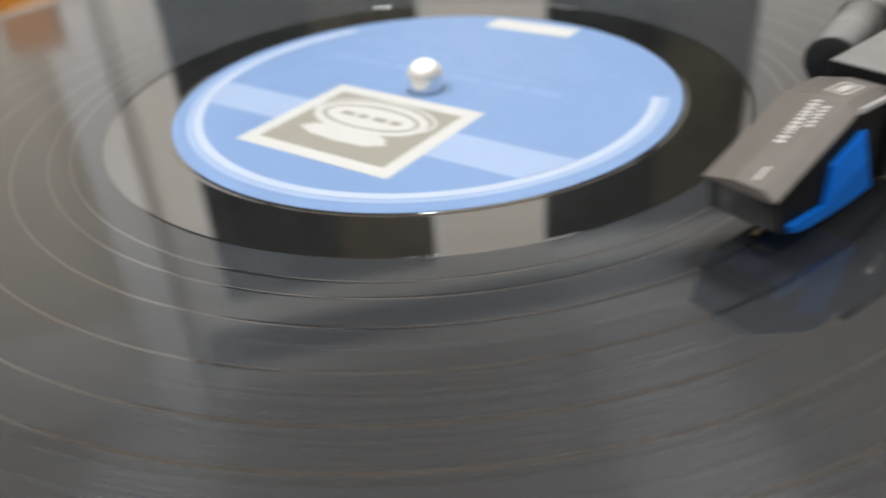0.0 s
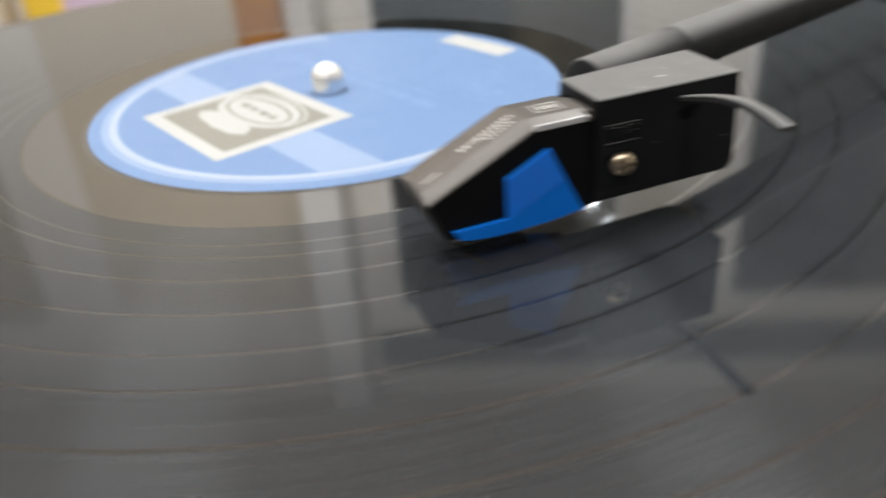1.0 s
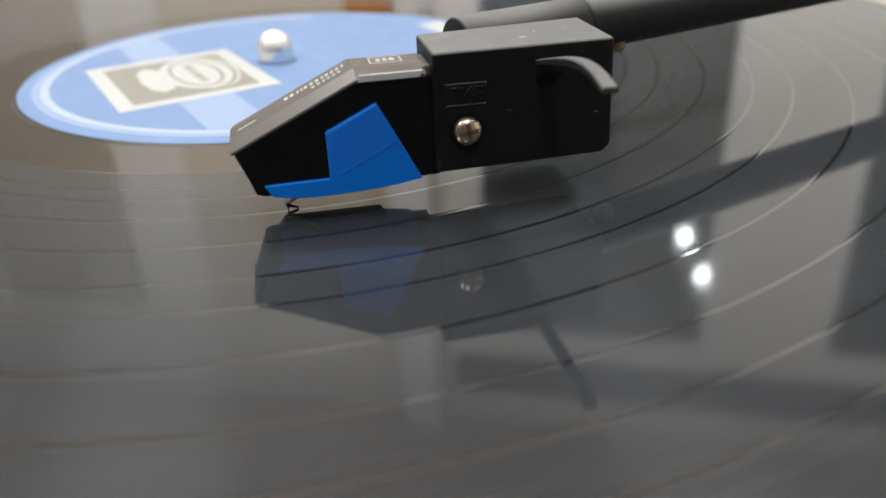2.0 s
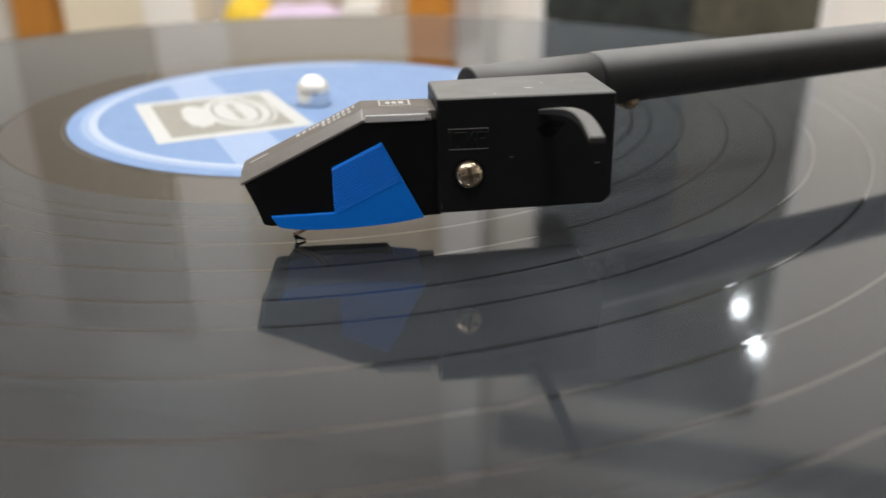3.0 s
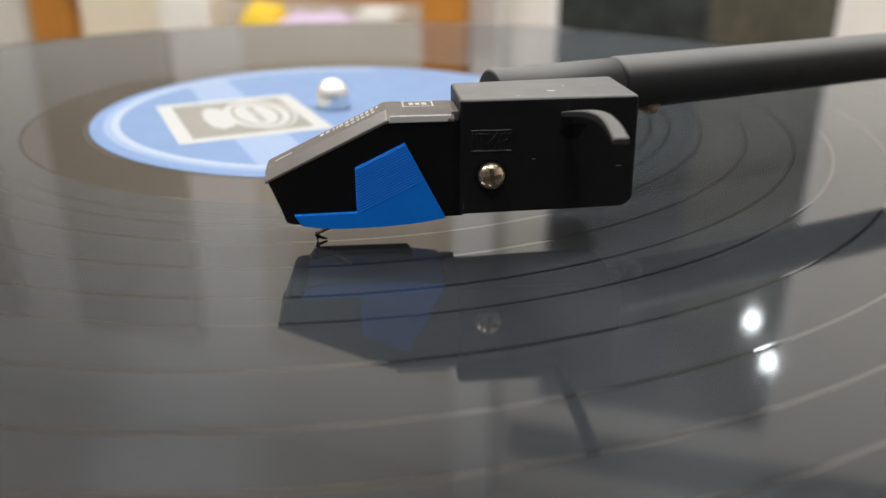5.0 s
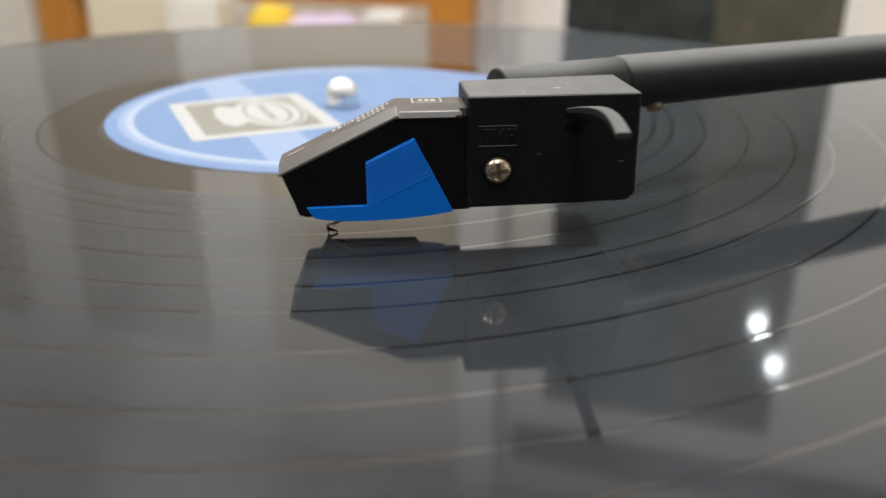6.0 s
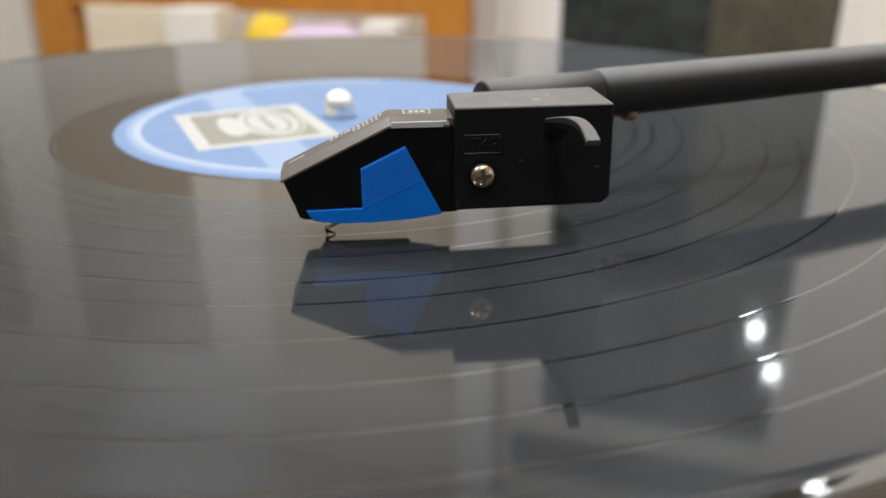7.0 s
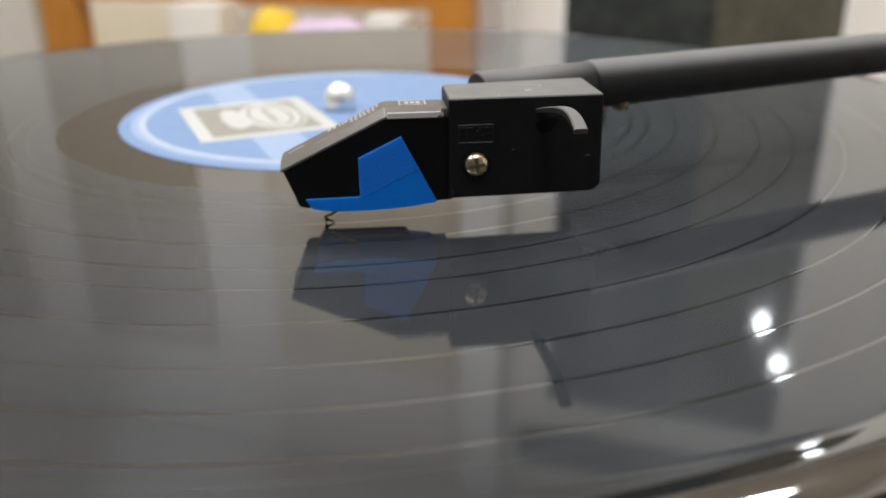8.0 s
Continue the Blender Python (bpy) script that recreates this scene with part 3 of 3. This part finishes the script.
# finger lift: a slim curved bar reaching out from the side of the block
pts = []
for i in range(15):
    t = i / 14
    pts.append(((30.6 + 0.9 * t + 1.0 * math.sin(math.pi * t)) * mm, (-5.8 - 18.2 * t) * mm, (17.2 + 1.6 * t + 1.2 * math.sin(math.pi * t)) * mm))
lb = bmesh.new()
sect = ((-0.75, -0.25), (-0.75, 0.2), (-0.6, 0.35), (0.6, 0.35), (0.75, 0.2), (0.75, -0.25))
lr = []
for k, (x, y, z) in enumerate(pts):
    deep = 0.25 * math.sin(math.pi * k / 14)
    slim = 0.9 + 0.2 * k / 14
    lr.append([lb.verts.new((x + a * slim * mm, y, z + (b - deep if b < 0 else b) * mm)) for a, b in sect])
for a, b in zip(lr, lr[1:]):
    for i in range(6):
        lb.faces.new((a[i], a[(i + 1) % 6], b[(i + 1) % 6], b[i]))
lb.faces.new(lr[0])
lb.faces.new(lr[-1])
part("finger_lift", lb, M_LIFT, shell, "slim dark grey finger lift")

# cartridge
cart = part("cartridge", prism([(-4.9 * mm, 9.7 * mm), (9.2 * mm, 16.8 * mm), (17.85 * mm, 16.8 * mm), (18.4 * mm, 15 * mm), (18.4 * mm, 4.6 * mm), (-2.4 * mm, 4.2 * mm), (-3.3 * mm, 4.5 * mm)], -5.2 * mm, 5.2 * mm, 0.15 * mm), M_BLACK, arm, "black plastic cartridge body")
local(cart)


def roof(x_z, section):
    """Sweep a cross-section of (y, dz) along points (x, z)."""
    bm = bmesh.new()
    rings = [[bm.verts.new((x * mm, y * mm, (z + dz) * mm)) for y, dz in section] for x, z in x_z]
    n = len(section)
    for a, b in zip(rings, rings[1:]):
        for i in range(n):
            bm.faces.new((a[i], a[(i + 1) % n], b[(i + 1) % n], b[i]))
    bm.faces.new(rings[0])
    bm.faces.new(rings[-1])
    bmesh.ops.recalc_face_normals(bm, faces=bm.faces)
    bmesh.ops.bevel(bm, geom=bm.edges[:], offset=0.06 * mm, segments=1, affect="EDGES")
    return bm


SEC = [(-3.4, 1.0), (-5.35, 0.10), (-5.35, -0.25), (5.2, -0.25), (5.2, -0.05), (0.7, 1.0)]
cover = part("cover", roof([(-5.5, 9.81), (9.2, 16.85), (17.3, 16.85)], SEC), M_COVER, cart, "grey metallic top cover")
part("cover_lip", prism([(9.5 * mm, 16.70 * mm), (9.6 * mm, 17.5 * mm), (16.9 * mm, 17.5 * mm), (16.4 * mm, 16.70 * mm)], -5.6 * mm, -5.3 * mm, 0.08 * mm), M_LIP, cart, "silver lip")
part("cover_end", box(17.0 * mm, 17.95 * mm, -4.6 * mm, 1.2 * mm, 16.4 * mm, 17.7 * mm, 0.2 * mm), M_COVER, cart)
nose = part("nose", prism([(-5.45 * mm, 9.9 * mm), (-5.0 * mm, 9.9 * mm), (-2.8 * mm, 4.6 * mm), (-3.4 * mm, 4.5 * mm)], -4.2 * mm, 4.2 * mm, 0.12 * mm), M_BLACK, cart)

# blue stylus block: a ribbed cheek over a curved shoe
def cheek(y0, y1):
    return prism([(x * mm, z * mm) for x, z in ((-2.3, 5.6), (5.3, 5.7), (5.3, 11.3), (11.3, 14.2), (16.2, 4.55), (13.0, 4.05), (10.0, 3.8), (6.5, 3.65), (3.1, 3.65), (0.5, 3.85), (-1.4, 4.2))], y0 * mm, y1 * mm, 0.06 * mm, 1)

guard = part("stylus_block", cheek(-5.75, 5.75), M_BLUE, cart, "bright blue plastic stylus block")
u_dir = Vector((6.0, 2.9)).normalized()
for k in range(16):
    # ribs run parallel to the upper edge of the cheek
    s = 0.25 + k * 0.36
    a = Vector((5.3, 11.3 - s))
    if a.y < 5.75:
        a = a + u_dir * ((5.75 - a.y) / u_dir.y)
    # end on the rear edge, or on the lower crease
    best = 20.0
    for p, q in (((11.3, 14.2), (14.0, 7.6)), ((14.0, 7.6), (8.7, 5.7))):
        p, q = Vector(p), Vector(q)
        e = q - p
        den = u_dir.x * e.y - u_dir.y * e.x
        if abs(den) > 1e-6:
            w = p - a
            t = (w.x * e.y - w.y * e.x) / den
            v = (w.x * u_dir.y - w.y * u_dir.x) / den
            if t > 0.3 and -0.001 <= v <= 1.001:
                best = min(best, t)
    if best > 15:
        continue
    b = a + u_dir * best
    up = Vector((-u_dir.y, u_dir.x))
    rb = bmesh.new()
    ends = []
    for e in (a, b):
        ends.append([rb.verts.new(((e + up * w).x * mm, y * mm, (e + up * w).y * mm)) for w, y in ((0.13, -5.72), (0.02, -5.83), (-0.04, -5.83), (-0.07, -5.72))])
    for i in range(4):
        rb.faces.new((ends[0][i], ends[0][(i + 1) % 4], ends[1][(i + 1) % 4], ends[1][i]))
    rb.faces.new(ends[0])
    rb.faces.new(ends[1])
    bmesh.ops.recalc_face_normals(rb, faces=rb.faces)
    part("rib", rb, M_BLUE, cart)

# unseen flange, added so the body's dark reflection in the record begins higher
part("reflection_flange", prism([(-1.6 * mm, 4.4 * mm), (13.0 * mm, 4.4 * mm), (12.0 * mm, 3.0 * mm), (-0.6 * mm, 2.9 * mm)], 3.2 * mm, 5.1 * mm, 0.12 * mm), M_BLACK, cart)
part("cantilever", tube([(4.2 * mm, 0, 3.8 * mm), (1.8 * mm, 0, 1.9 * mm), (-0.2 * mm, 0, 0.95 * mm)], [0.4 * mm, 0.32 * mm, 0.25 * mm], 12), M_ALU, cart, "thin metal cantilever", True)
part("stylus", lathe([(0.0, 0.0), (0.00008, 0.0001), (0.00025, 0.0006), (0.00025, 0.0012), (0.0, 0.0012)], 12), M_BLACK, cart, "tiny dark stylus tip")
part("stylus_brush", prism([(-0.35 * mm, 0.75 * mm), (0.05 * mm, 0.8 * mm), (1.3 * mm, 0.2 * mm), (1.2 * mm, 0.1 * mm), (0.1 * mm, 0.35 * mm)], -0.18 * mm, 0.18 * mm, 0.03 * mm), M_BLACK, cart)

# printed marks on the cover: plain bars on the slope, a boxed mark on the flat
def on_cover(x, y, w, d, slope):
    z = (10.0 + (x + 5.1) * 0.479 if slope else 16.85) + 1.0
    b = part("print_bar", box(-w / 2 * mm, w / 2 * mm, -d / 2 * mm, d / 2 * mm, -0.02 * mm, 0.05 * mm), M_PRINT, cart)
    b.matrix_local = pose(x * mm, y * mm, z * mm, 0, -25.6 if slope else 0, 0)

x = 1.4
rnd = random.Random(2)
while x < 8.5:
    w = rnd.uniform(0.22, 0.5)
    on_cover(x, -0.35, w, 1.0, True)
    if 4.3 < x < 7.9:
        on_cover(x + 0.1, -1.9, w, 0.7, True)
    x += w + 0.24
on_cover(-3.4, -1.6, 2.4, 0.35, True)
for x, y, w, d in ((13.2, 0.3, 3.8, 0.2), (13.2, -2.3, 3.8, 0.2), (11.4, -1.0, 0.2, 2.4), (15.0, -1.0, 0.2, 2.4), (12.4, -1.0, 0.5, 1.2), (13.2, -1.0, 0.5, 1.2), (14.0, -1.0, 0.6, 1.2)):
    on_cover(x, y, w, d, False)
scr = part("tube_screw", lathe([(0.0, -0.0011), (0.0012, -0.0010), (0.0016, -0.0005), (0.0016, 0.0005), (0.0, 0.0005)], 28), M_SLOT, arm, "small nickel screw", True)
scr.location = T0 + TD * 0.0055 + Vector((0.001, -0.0005, -0.0034))
scr2 = part("tube_screw", lathe([(0.0, -0.0009), (0.0009, -0.0008), (0.0012, -0.0004), (0.0012, 0.0005), (0.0, 0.0005)], 24), M_SLOT, arm, "small nickel screw", True)
scr2.location = T0 + TD * 0.0015 + Vector((0.0012, -0.0006, -0.0037))

# pale flecks and nicks on the block
for x, y, z, w, d, h in ((29.6, -2.1, 19.36, 0.9, 0.35, 0.06), (31.8, 0.6, 19.37, 0.35, 0.2, 0.06), (25.0, -4.6, 19.34, 0.25, 0.2, 0.05), (37.6, -6.0, 10.7, 0.7, 0.05, 0.16), (26.9, -6.0, 11.9, 0.5, 0.05, 0.14), (18.35, -5.9, 6.1, 0.16, 0.2, 0.9)):
    part("fleck", box((x - w / 2) * mm, (x + w / 2) * mm, (y - d / 2) * mm, (y + d / 2) * mm, (z - h / 2) * mm, (z + h / 2) * mm, 0.02 * mm, 1), M_PRINT if z > 15 else M_NICK, shell)

# black patch painting the shadow under the root of the finger lift
shade = bmesh.new()
ring = [shade.verts.new(((31.6 + 1.5 * math.cos(a) * (1 + 0.25 * math.sin(3 * a))) * mm, -6.06 * mm, (15.2 + 0.95 * math.sin(a) + 0.35 * math.cos(a)) * mm)) for a in [2 * math.pi * i / 20 for i in range(20)]]
back = [shade.verts.new((v.co.x, -5.95 * mm, v.co.z)) for v in ring]
shade.faces.new(ring)
for i in range(20):
    shade.faces.new((ring[i], ring[(i + 1) % 20], back[(i + 1) % 20], back[i]))
part("lift_shade", shade, M_LIFT_SHADE, shell)
